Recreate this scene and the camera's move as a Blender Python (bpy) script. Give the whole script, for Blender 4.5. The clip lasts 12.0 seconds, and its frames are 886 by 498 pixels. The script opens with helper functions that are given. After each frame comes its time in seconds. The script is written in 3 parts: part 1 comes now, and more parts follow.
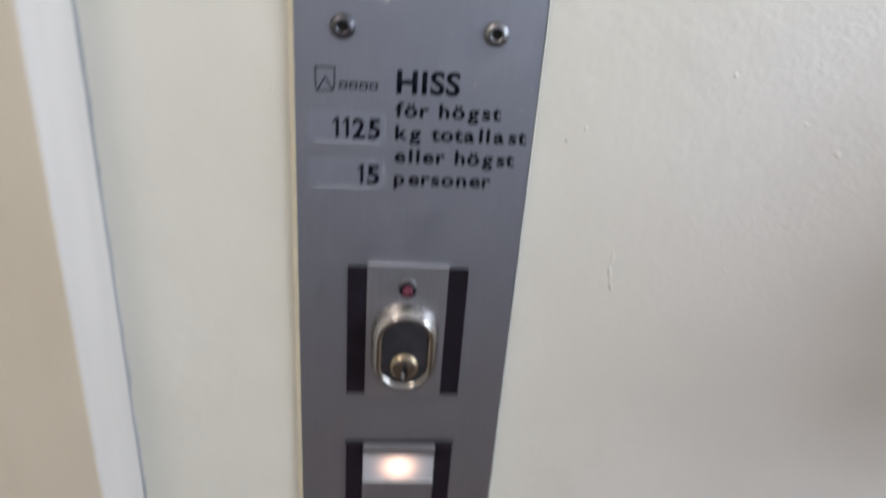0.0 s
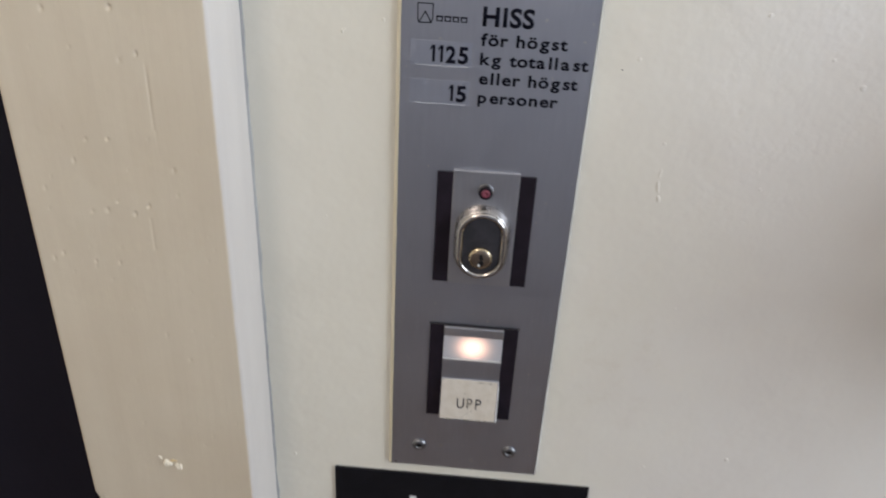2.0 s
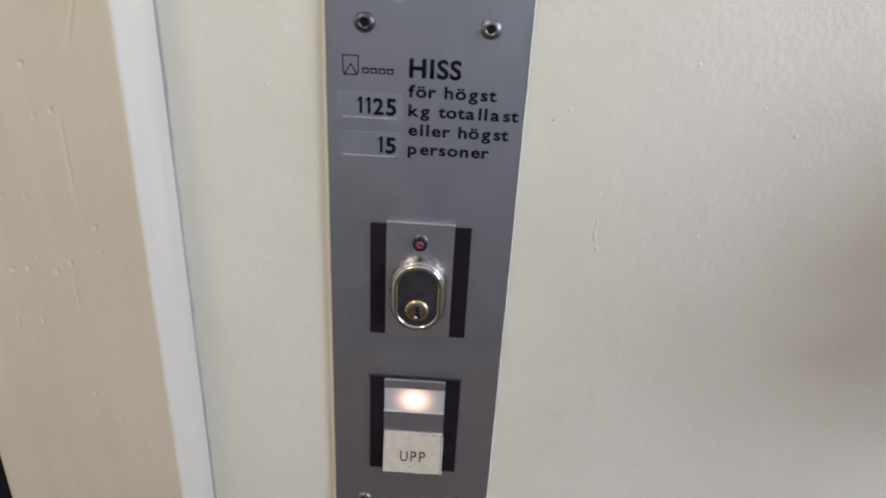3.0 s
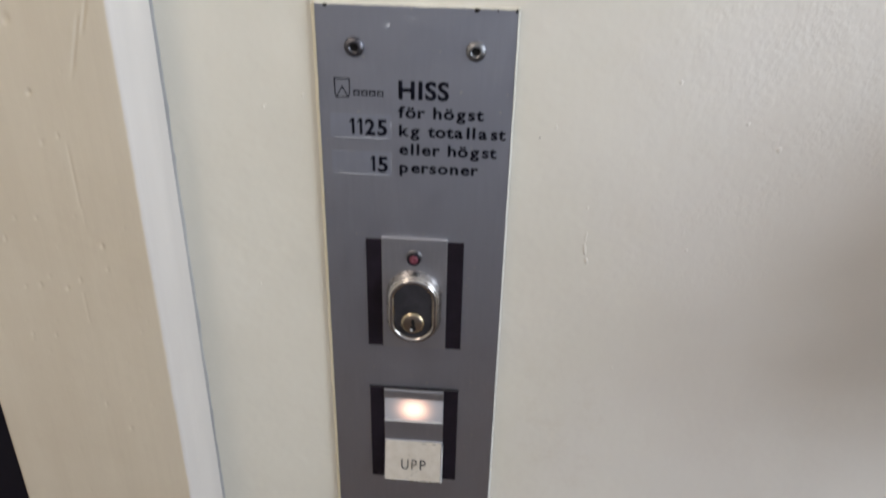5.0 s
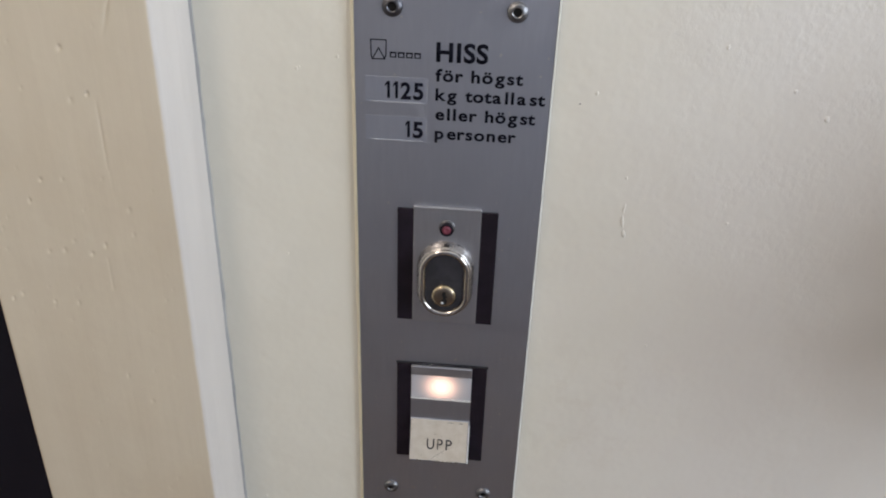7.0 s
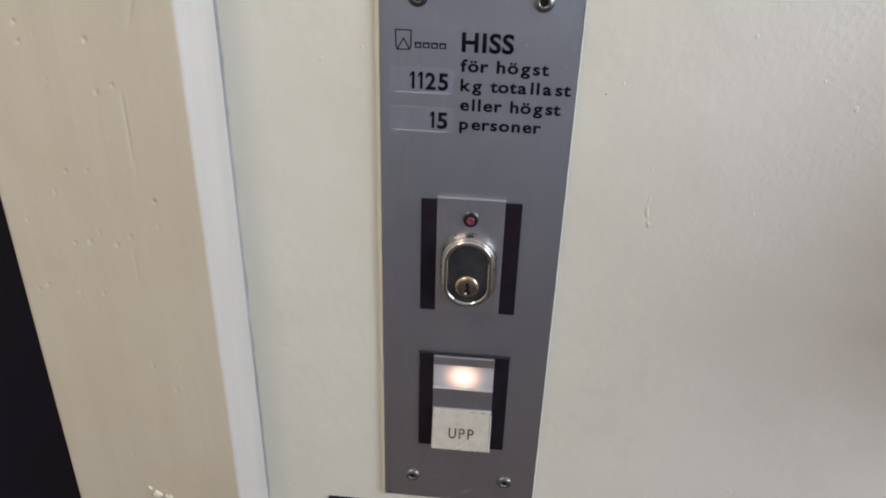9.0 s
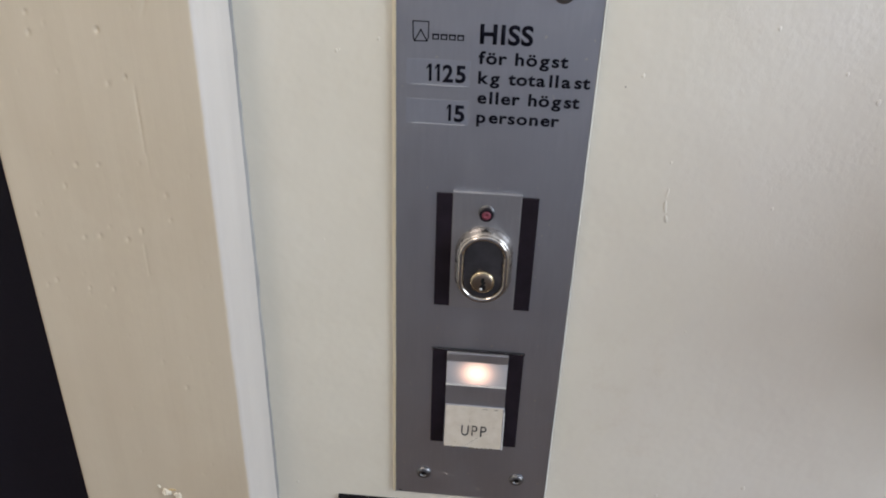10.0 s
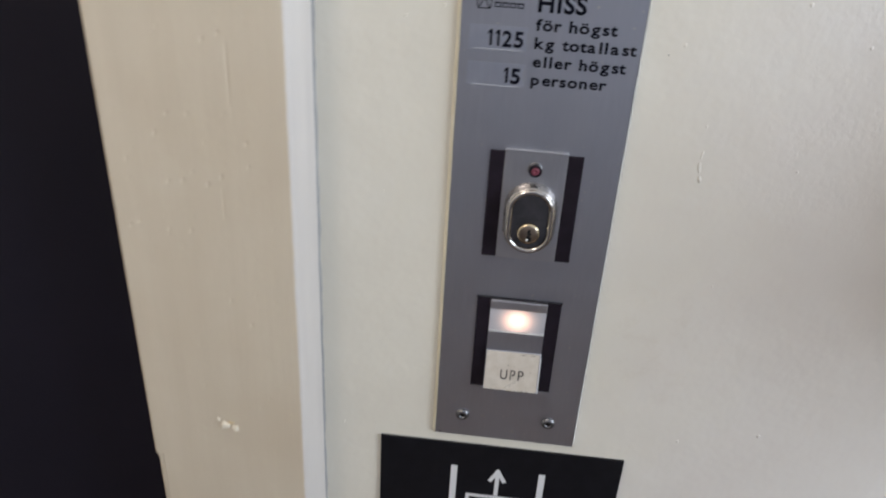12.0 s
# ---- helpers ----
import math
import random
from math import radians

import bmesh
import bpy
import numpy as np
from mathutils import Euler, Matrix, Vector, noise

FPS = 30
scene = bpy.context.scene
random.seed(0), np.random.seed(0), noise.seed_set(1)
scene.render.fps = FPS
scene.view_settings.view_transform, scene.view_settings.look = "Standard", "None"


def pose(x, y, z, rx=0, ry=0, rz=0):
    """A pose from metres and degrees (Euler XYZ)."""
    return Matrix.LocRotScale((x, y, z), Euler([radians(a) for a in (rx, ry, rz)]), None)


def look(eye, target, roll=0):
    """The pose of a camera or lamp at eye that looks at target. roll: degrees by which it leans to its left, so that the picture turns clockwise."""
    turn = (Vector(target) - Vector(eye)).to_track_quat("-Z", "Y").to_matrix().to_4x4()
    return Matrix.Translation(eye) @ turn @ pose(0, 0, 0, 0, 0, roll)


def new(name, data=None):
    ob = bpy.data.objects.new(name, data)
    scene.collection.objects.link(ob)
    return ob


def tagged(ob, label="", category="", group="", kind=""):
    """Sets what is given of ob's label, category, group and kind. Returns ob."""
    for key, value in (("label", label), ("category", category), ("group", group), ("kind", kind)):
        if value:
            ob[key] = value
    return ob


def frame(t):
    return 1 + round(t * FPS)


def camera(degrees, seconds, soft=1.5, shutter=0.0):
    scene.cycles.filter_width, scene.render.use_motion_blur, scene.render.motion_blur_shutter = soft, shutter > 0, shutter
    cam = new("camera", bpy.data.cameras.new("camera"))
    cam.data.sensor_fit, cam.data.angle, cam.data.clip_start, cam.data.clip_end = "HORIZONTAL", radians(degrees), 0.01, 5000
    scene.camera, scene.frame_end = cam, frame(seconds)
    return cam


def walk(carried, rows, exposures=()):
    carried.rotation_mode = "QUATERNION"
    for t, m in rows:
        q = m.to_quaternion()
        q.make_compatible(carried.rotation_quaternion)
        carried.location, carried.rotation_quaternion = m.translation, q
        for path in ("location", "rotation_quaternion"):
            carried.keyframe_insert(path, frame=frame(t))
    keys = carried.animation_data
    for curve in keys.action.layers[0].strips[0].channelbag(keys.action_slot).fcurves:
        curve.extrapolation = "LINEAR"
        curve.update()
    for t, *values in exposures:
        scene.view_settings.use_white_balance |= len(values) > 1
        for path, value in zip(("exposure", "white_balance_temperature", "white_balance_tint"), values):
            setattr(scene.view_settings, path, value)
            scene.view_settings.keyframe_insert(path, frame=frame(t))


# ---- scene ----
cam = camera(57.9, 12.0, soft=1.9, shutter=0.6)
# seconds, eye x y z, yaw (to the left), pitch, roll
PATH = [
    (0.0, -0.0163, -0.3537, 1.5035, -5.37, -27.75, 4.26),
    (0.1, -0.0054, -0.3307, 1.5065, -3.57, -27.28, 3.27),
    (0.2, 0.0047, -0.3056, 1.5052, -1.32, -25.76, 3.81),
    (0.3, 0.0107, -0.2878, 1.5073, 0.57, -25.15, 2.05),
    (0.4, 0.0150, -0.2660, 1.5094, 3.12, -25.40, 0.89),
    (0.5, 0.0219, -0.2537, 1.5053, 5.77, -24.64, 0.73),
    (0.6, 0.0263, -0.2419, 1.5080, 8.11, -25.91, -0.87),
    (0.7, 0.0304, -0.2402, 1.5060, 9.94, -25.30, -1.08),
    (0.8, 0.0311, -0.2411, 1.5091, 9.98, -24.98, -1.77),
    (0.9, 0.0308, -0.2388, 1.5114, 10.00, -25.31, -1.37),
    (1.0, 0.0334, -0.2437, 1.5149, 10.66, -25.41, -0.31),
    (1.1, 0.0303, -0.2471, 1.5153, 11.00, -25.78, -0.91),
    (1.2, 0.0281, -0.2630, 1.5217, 10.60, -24.95, -0.96),
    (1.3, 0.0276, -0.2770, 1.5238, 10.45, -23.66, -0.66),
    (1.4, 0.0170, -0.3004, 1.5371, 8.37, -23.96, -1.83),
    (1.5, 0.0094, -0.3196, 1.5439, 7.71, -24.88, -1.81),
    (1.6, -0.0022, -0.3520, 1.5388, 6.63, -28.52, -1.51),
    (1.7, -0.0107, -0.3788, 1.5230, 5.21, -29.19, -0.79),
    (1.8, -0.0103, -0.4187, 1.5138, 4.49, -29.14, 1.43),
    (1.9, -0.0086, -0.4360, 1.5073, 3.51, -29.45, 1.47),
    (2.0, -0.0060, -0.4496, 1.5110, 2.35, -30.08, 3.20),
    (2.1, -0.0030, -0.4527, 1.5156, 1.98, -30.22, 1.91),
    (2.3, -0.0019, -0.4584, 1.5263, 0.91, -29.10, 2.80),
    (2.5, 0.0023, -0.4418, 1.5267, 1.20, -28.59, 2.31),
    (2.7, 0.0102, -0.4291, 1.5230, 1.06, -28.34, 2.99),
    (4.3, 0.0481, -0.4303, 1.5274, 2.41, -29.85, 1.76),
    (4.5, 0.0480, -0.4341, 1.5306, 3.03, -29.59, 1.63),
    (4.7, 0.0488, -0.4380, 1.5368, 3.62, -29.43, 2.17),
    (4.8, 0.0484, -0.4360, 1.5355, 3.69, -29.31, 1.85),
    (4.9, 0.0471, -0.4348, 1.5351, 3.72, -29.18, 1.71),
    (5.0, 0.0448, -0.4371, 1.5359, 3.59, -28.24, 1.32),
    (5.1, 0.0434, -0.4393, 1.5403, 3.50, -27.92, 0.63),
    (5.2, 0.0374, -0.4411, 1.5457, 3.38, -27.76, 0.29),
    (5.3, 0.0327, -0.4402, 1.5460, 3.33, -27.83, 0.05),
    (5.4, 0.0273, -0.4412, 1.5439, 4.35, -28.23, 0.64),
    (5.5, 0.0221, -0.4403, 1.5376, 4.70, -27.87, 1.38),
    (5.6, 0.0160, -0.4445, 1.5374, 5.08, -28.22, 1.66),
    (5.7, 0.0112, -0.4439, 1.5308, 5.25, -28.37, 2.67),
    (5.8, 0.0061, -0.4433, 1.5225, 5.14, -28.82, 3.18),
    (5.9, 0.0014, -0.4443, 1.5168, 4.51, -29.07, 4.95),
    (6.0, 0.0010, -0.4472, 1.5113, 3.73, -28.32, 3.31),
    (6.1, 0.0020, -0.4478, 1.5133, 3.52, -28.47, 2.91),
    (6.2, 0.0071, -0.4437, 1.5142, 3.63, -28.39, 1.99),
    (6.5, 0.0204, -0.4370, 1.5169, 4.29, -28.42, 1.98),
    (7.0, 0.0273, -0.4376, 1.5113, 3.87, -27.90, 2.00),
    (7.2, 0.0233, -0.4358, 1.5148, 3.06, -28.46, 2.04),
    (8.8, 0.0200, -0.4397, 1.5126, 4.71, -29.01, 1.59),
    (9.0, 0.0179, -0.4360, 1.5140, 4.53, -29.02, 1.65),
    (9.5, 0.0121, -0.4314, 1.5105, 4.35, -29.14, 1.71),
    (10.0, 0.0048, -0.4329, 1.5093, 4.03, -29.16, 1.91),
    (10.5, 0.0018, -0.4324, 1.5096, 4.02, -29.48, 1.88),
    (11.0, 0.0039, -0.4387, 1.5120, 4.17, -29.57, 1.87),
    (11.5, 0.0000, -0.4522, 1.5152, 4.28, -29.60, 1.75),
    (11.8, -0.0112, -0.4691, 1.5068, 4.40, -29.65, 1.60),
    (12.0, -0.0218, -0.4872, 1.5077, 4.18, -29.83, 3.41),
]


def held(x, y, z, yaw, pitch, roll):
    return pose(x, y, z) @ pose(0, 0, 0, 0, 0, yaw) @ pose(0, 0, 0, 90 + pitch) @ pose(0, 0, 0, 0, 0, roll)


EXPOSURES = [(0.0, 0.10, 6250, 10), (0.5, 0.0, 6450, 10), (1.0, -0.08, 6550, 10), (1.5, 0.04, 6480, 10), (2.2, 0.06, 6450, 10),
             (4.5, 0.0, 6480, 10), (10.5, 0.0, 6450, 10), (12.0, 0.08, 6350, 10)]
walk(cam, [(t, held(*row)) for t, *row in PATH], EXPOSURES)

# ---- world and light ----
world = bpy.data.worlds.new("sky")
scene.world = world
world.use_nodes = True
sky = world.node_tree.nodes.new("ShaderNodeTexSky")
sky.sky_type, sky.sun_disc = "NISHITA", False
sky.sun_elevation, sky.sun_rotation = radians(35), radians(200)
world.node_tree.links.new(sky.outputs["Color"], world.node_tree.nodes["Background"].inputs["Color"])
world.node_tree.nodes["Background"].inputs["Strength"].default_value = 0.1


def area_lamp(name, eye, target, width, height, watts, colour):
    data = bpy.data.lights.new(name, "AREA")
    data.shape, data.size, data.size_y, data.energy, data.color = "RECTANGLE", width, height, watts, colour
    ob = new(name, data)
    ob.matrix_world = look(eye, target)
    return ob


# daylight that comes in by the window in the east wall
EAST, WEST, SOUTH, TOP = 1.5, -1.7, -1.9, 2.6
DAY = (0.785, 0.88, 1.0)
WIN_Y0, WIN_Y1, WIN_Z0, WIN_Z1 = -1.33, -0.23, 1.18, 2.20
WIN_Y, WIN_Z = 0.5 * (WIN_Y0 + WIN_Y1), 0.5 * (WIN_Z0 + WIN_Z1)
area_lamp("window_daylight", (EAST + 0.10, WIN_Y, WIN_Z), (0, WIN_Y, WIN_Z), WIN_Y1 - WIN_Y0 - 0.02, WIN_Z1 - WIN_Z0 - 0.02, 36.5, DAY)
# warm light from the upper left; an unseen lamp added to shade beside the casing
warm_lamp = bpy.data.lights.new("warm_left_light", "POINT")
warm_lamp.energy, warm_lamp.color, warm_lamp.shadow_soft_size = 20.5, (1.0, 0.885, 0.77), 0.2
new("warm_left_light", warm_lamp).location = (-0.75, -1.0, 2.34)


# ---- materials ----
def socket(node, name, value):
    node.inputs[name].default_value = value


class Mat:
    """A small builder for node materials."""

    def __init__(self, name, colour, rough=0.5, metal=0.0, spec=0.5):
        self.m = bpy.data.materials.new(name)
        self.m.use_nodes = True
        self.nt = self.m.node_tree
        self.b = self.nt.nodes["Principled BSDF"]
        socket(self.b, "Base Color", (*colour, 1))
        socket(self.b, "Roughness", rough)
        socket(self.b, "Metallic", metal)
        socket(self.b, "Specular IOR Level", spec)
        self.coords = self.nt.nodes.new("ShaderNodeTexCoord").outputs["Object"]

    def link(self, a, b):
        self.nt.links.new(a, b)

    def noise(self, scale, detail=3.0, stretch=(1, 1, 1), rough=0.55):
        mapping = self.nt.nodes.new("ShaderNodeMapping")
        socket(mapping, "Scale", stretch)
        n = self.nt.nodes.new("ShaderNodeTexNoise")
        socket(n, "Scale", scale)
        socket(n, "Detail", detail)
        socket(n, "Roughness", rough)
        self.link(self.coords, mapping.inputs["Vector"])
        self.link(mapping.outputs["Vector"], n.inputs["Vector"])
        return n.outputs["Fac"]

    def ramp(self, value, stops):
        r = self.nt.nodes.new("ShaderNodeValToRGB")
        r.color_ramp.elements[0].position, r.color_ramp.elements[0].color = stops[0][0], (*stops[0][1], 1)
        r.color_ramp.elements[1].position, r.color_ramp.elements[1].color = stops[-1][0], (*stops[-1][1], 1)
        for at, c in stops[1:-1]:
            r.color_ramp.elements.new(at).color = (*c, 1)
        self.link(value, r.inputs["Fac"])
        return r.outputs["Color"]

    def mix(self, fac, a, b, mode="MIX"):
        n = self.nt.nodes.new("ShaderNodeMix")
        n.data_type, n.blend_type = "RGBA", mode
        for value, name in ((fac, 0), (a, 6), (b, 7)):
            if isinstance(value, (int, float)):
                n.inputs[name].default_value = value
            elif isinstance(value, tuple):
                n.inputs[name].default_value = (*value, 1)
            else:
                self.link(value, n.inputs[name])
        return n.outputs[2]

    def maths(self, op, a, b=0.0, clamp=False):
        n = self.nt.nodes.new("ShaderNodeMath")
        n.operation, n.use_clamp = op, clamp
        for value, k in ((a, 0), (b, 1)):
            if isinstance(value, (int, float)):
                n.inputs[k].default_value = value
            else:
                self.link(value, n.inputs[k])
        return n.outputs[0]

    def axis(self, name):
        n = self.nt.nodes.new("ShaderNodeSeparateXYZ")
        self.link(self.coords, n.inputs[0])
        return n.outputs[name]

    def span(self, value, lo, hi, a=0.0, b=1.0):
        n = self.nt.nodes.new("ShaderNodeMapRange")
        for key, v in (("From Min", lo), ("From Max", hi), ("To Min", a), ("To Max", b)):
            socket(n, key, v)
        self.link(value, n.inputs["Value"])
        return n.outputs["Result"]

    def colour(self, c):
        self.link(c, self.b.inputs["Base Color"])
        return self

    def roughness(self, value):
        self.link(value, self.b.inputs["Roughness"])
        return self

    def bump(self, height, strength, distance):
        n = self.nt.nodes.new("ShaderNodeBump")
        socket(n, "Distance", distance)
        if isinstance(strength, (int, float)):
            socket(n, "Strength", strength)
        else:
            self.link(strength, n.inputs["Strength"])
        self.link(height, n.inputs["Height"])
        last = self.b.inputs["Normal"].links
        if last:
            self.link(last[0].from_socket, n.inputs["Normal"])
        self.link(n.outputs["Normal"], self.b.inputs["Normal"])
        return self


def wall_paint():
    k = Mat("cream_wall_paint", (0.74, 0.72, 0.66), 0.42)
    blot = k.noise(9, 4)
    # a smooth, creamier patch of fresh paint round the plate; the roller's stipple and a greyer coat beyond it
    patchy = k.maths("ADD", k.axis("X"), k.maths("MULTIPLY", k.noise(14, 3), 0.16))
    # the cream is also yellowed for the warmer light on this side
    cream = k.ramp(blot, [(0.3, (0.725, 0.685, 0.588)), (0.55, (0.755, 0.716, 0.618)), (0.8, (0.775, 0.74, 0.652))])
    grey = k.ramp(blot, [(0.3, (0.725, 0.675, 0.615)), (0.55, (0.75, 0.705, 0.645)), (0.8, (0.77, 0.73, 0.675))])
    coat = k.mix(k.span(patchy, 0.10, 0.26), cream, grey)
    # brownish finger marks beside the plate, at the height of the button
    near = k.maths("MULTIPLY", k.span(k.axis("X"), 0.05, 0.075), k.span(k.axis("X"), 0.125, 0.15, 1.0, 0.0))
    near = k.maths("MULTIPLY", near, k.maths("MULTIPLY", k.span(k.axis("Z"), 1.09, 1.13), k.span(k.axis("Z"), 1.19, 1.23, 1.0, 0.0)))
    smudge = k.maths("MULTIPLY", near, k.span(k.noise(55, 5, rough=0.7), 0.52, 0.80, 0.0, 0.26))
    k.colour(k.mix(smudge, coat, (0.56, 0.47, 0.36)))
    k.roughness(k.span(k.noise(30, 3), 0.3, 0.7, 0.34, 0.5))
    k.bump(k.noise(330, 3, (1, 1, 0.8)), k.maths("MULTIPLY", k.maths("MULTIPLY", k.span(patchy, 0.15, 0.30, 0.03, 0.44), k.span(k.noise(40, 3), 0.38, 0.62, 0.25, 1.0)), k.span(k.maths("ADD", k.axis("Z"), k.maths("MULTIPLY", k.noise(11, 3), 0.5)), 1.42, 1.66, 0.08, 1.0)), 0.0014)
    k.bump(k.noise(95, 2), k.span(k.axis("Z"), 1.30, 1.44, 0.04, 0.15), 0.0016)
    k.bump(k.noise(26, 3), 0.35, 0.004)
    return k.m


def frame_paint():
    k = Mat("beige_frame_paint", (0.62, 0.55, 0.44), 0.45)
    streak = k.noise(60, 4, (1, 1, 0.06))
    front = k.mix(k.span(streak, 0.3, 0.7), (0.61, 0.53, 0.41), (0.65, 0.57, 0.447))
    front = k.mix(k.span(k.noise(7, 4), 0.45, 0.75), front, (0.588, 0.50, 0.378))
    side = k.mix(k.span(k.noise(40, 3, (1, 1, 0.15)), 0.3, 0.7), (0.60, 0.55, 0.505), (0.655, 0.603, 0.553))
    # the white coat of the return ends in an uneven brushed edge
    brushed = k.maths("ADD", k.axis("X"), k.maths("MULTIPLY", k.maths("SUBTRACT", k.noise(160, 5, (1, 1, 0.5)), 0.5), 0.0022))
    k.colour(k.mix(k.span(brushed, -0.1549, -0.1539), front, side))
    k.bump(k.noise(130, 4, (1, 1, 0.05)), 0.26, 0.0008)
    k.bump(k.noise(210, 3, (1, 1, 0.5)), 0.12, 0.0007)
    k.bump(k.noise(24, 3), 0.3, 0.003)
    return k.m


def plain_paint(name, a, b, rough):
    k = Mat(name, a, rough)
    k.colour(k.mix(k.span(k.noise(6, 5), 0.35, 0.65), a, b))
    k.bump(k.noise(180, 3), 0.15, 0.001)
    return k.m


def aluminium(name, a, b, rough=0.42, metal=0.85, flecks=False):
    k = Mat(name, a, rough, metal)
    grain = k.noise(420, 3, (1, 1, 0.12))
    k.colour(k.mix(k.span(k.noise(22, 5), 0.35, 0.7), k.mix(k.span(grain, 0.3, 0.7), a, b), tuple(0.5 * (p + q) for p, q in zip(a, b))))
    if flecks:
        k.colour(k.mix(k.span(k.noise(260, 2), 0.72, 0.75), k.b.inputs["Base Color"].links[0].from_socket, (0.66, 0.65, 0.63)))
    k.roughness(k.span(k.noise(60, 4), 0.3, 0.7, rough - 0.03, rough + 0.035))
    k.bump(k.noise(1400, 2, (1, 1, 0.15)), 0.06, 0.0002)
    return k.m


def chrome(name, c, rough):
    k = Mat(name, c, rough, 1.0)
    k.roughness(k.span(k.noise(300, 3), 0.35, 0.7, rough - 0.03, rough + 0.08))
    return k.m


def black_plastic(name, c, rough, spec=0.35):
    k = Mat(name, c, rough, 0.0, spec)
    k.colour(k.mix(k.span(k.noise(80, 4), 0.4, 0.7), c, tuple(1.5 * v for v in c)))
    k.bump(k.noise(700, 2), 0.1, 0.0003)
    return k.m


def tape():
    k = Mat("yellowed_clear_tape", (0.62, 0.56, 0.44), 0.4)
    grub = k.noise(160, 5)
    speck = k.noise(900, 2)
    base = k.mix(k.span(grub, 0.35, 0.7), (0.575, 0.515, 0.435), (0.645, 0.592, 0.52))
    k.colour(k.mix(k.span(speck, 0.70, 0.74), base, (0.2, 0.17, 0.13)))
    k.bump(grub, 0.2, 0.0006)
    return k.m


def glowing_window():
    k = Mat("lit_white_diffuser", (0.46, 0.46, 0.49), 0.35)
    x = k.maths("DIVIDE", k.axis("X"), 0.0090)
    z = k.maths("DIVIDE", k.maths("SUBTRACT", k.axis("Z"), 1.1762), 0.0086)
    far = k.maths("ADD", k.maths("MULTIPLY", x, x), k.maths("MULTIPLY", z, z))
    glow = k.maths("POWER", 2.718, k.maths("MULTIPLY", far, -1.0))
    socket(k.b, "Emission Color", (1.0, 0.60, 0.42, 1))
    k.link(k.maths("MULTIPLY", glow, 1.9), k.b.inputs["Emission Strength"])
    return k.m


WALL = wall_paint()
FRAME = frame_paint()
SEALANT = plain_paint("yellowed_sealant", (0.66, 0.59, 0.425), (0.73, 0.68, 0.54), 0.5)
WHITE_LIP = plain_paint("white_edge", (0.76, 0.74, 0.68), (0.64, 0.61, 0.53), 0.45)
SHADED_JOINT = plain_paint("shaded_joint", (0.31, 0.302, 0.293), (0.43, 0.418, 0.40), 0.6)
DARK_DOOR = plain_paint("dark_door_paint", (0.0082, 0.0072, 0.0142), (0.0102, 0.0088, 0.017), 0.6)
socket(DARK_DOOR.node_tree.nodes["Principled BSDF"], "Specular IOR Level", 0.22)
CEILING = plain_paint("white_ceiling_paint", (0.78, 0.77, 0.74), (0.74, 0.73, 0.70), 0.7)
FLOOR = plain_paint("brown_floor", (0.122, 0.080, 0.056), (0.145, 0.098, 0.071), 0.6)
WOOD_CHIP = plain_paint("bare_filler", (0.64, 0.555, 0.42), (0.76, 0.70, 0.58), 0.6)
OCHRE = plain_paint("bared_ochre_coat", (0.60, 0.43, 0.20), (0.68, 0.53, 0.30), 0.6)
PLATE = aluminium("anodised_aluminium", (0.52, 0.53, 0.58), (0.56, 0.57, 0.62), 0.42, 1.0, True)
DULL = aluminium("smudged_aluminium", (0.56, 0.55, 0.57), (0.62, 0.61, 0.62), 0.5, 0.9)
CENTRE = aluminium("satin_aluminium", (0.55, 0.55, 0.575), (0.61, 0.61, 0.635), 0.38, 0.97)
STEEL = chrome("screw_steel", (0.24, 0.235, 0.24), 0.36)
DARK_STEEL = chrome("dark_screw_steel", (0.12, 0.115, 0.125), 0.38)
CHROME = chrome("worn_chrome", (0.55, 0.51, 0.475), 0.15)
COLLAR = chrome("satin_chrome", (0.46, 0.43, 0.41), 0.27)
# aluminium made paler to hold the ridge's light from above
TOPLIT = aluminium("toplit_aluminium", (0.58, 0.58, 0.59), (0.66, 0.66, 0.66), 0.4, 0.35)
BRASS = chrome("brass", (0.66, 0.54, 0.36), 0.2)
BRONZE = chrome("brushed_core_brass", (0.33, 0.265, 0.205), 0.33)
BLACK = black_plastic("black_plastic", (0.012, 0.0085, 0.013), 0.5, 0.2)
BLACK_EDGE = black_plastic("shiny_black_edge", (0.014, 0.012, 0.015), 0.22, 0.6)
LOCK_BLACK = black_plastic("black_lock_face", (0.027, 0.026, 0.030), 0.24, 0.6)
HOLE = black_plastic("dark_hole", (0.006, 0.005, 0.005), 0.7)
INK = black_plastic("black_ink", (0.005, 0.005, 0.010), 0.65, 0.06)
INK_GREY = black_plastic("thin_grey_ink", (0.018, 0.018, 0.024), 0.6, 0.12)
RED = black_plastic("red_lens", (0.20, 0.052, 0.075), 0.2)
CLEAR = aluminium("label_film", (0.525, 0.545, 0.615), (0.565, 0.585, 0.655), 0.40, 0.93)
FILM_EDGE = plain_paint("film_edge", (0.56, 0.56, 0.58), (0.48, 0.48, 0.50), 0.35)
# near-white metal: holds the paddle edge's highlight in its colour; also the key pin
BRIGHT = aluminium("bright_metal", (0.84, 0.84, 0.84), (0.9, 0.9, 0.9), 0.35, 0.3)
GRIME = plain_paint("brown_grime", (0.16, 0.14, 0.12), (0.30, 0.27, 0.22), 0.7)
TAPE = tape()
GLOW = glowing_window()
SIGN_BLACK = black_plastic("black_sign_laminate", (0.006, 0.006, 0.008), 0.45, 0.2)
SIGN_WHITE = plain_paint("white_sign_print", (0.74, 0.74, 0.74), (0.68, 0.68, 0.68), 0.45)
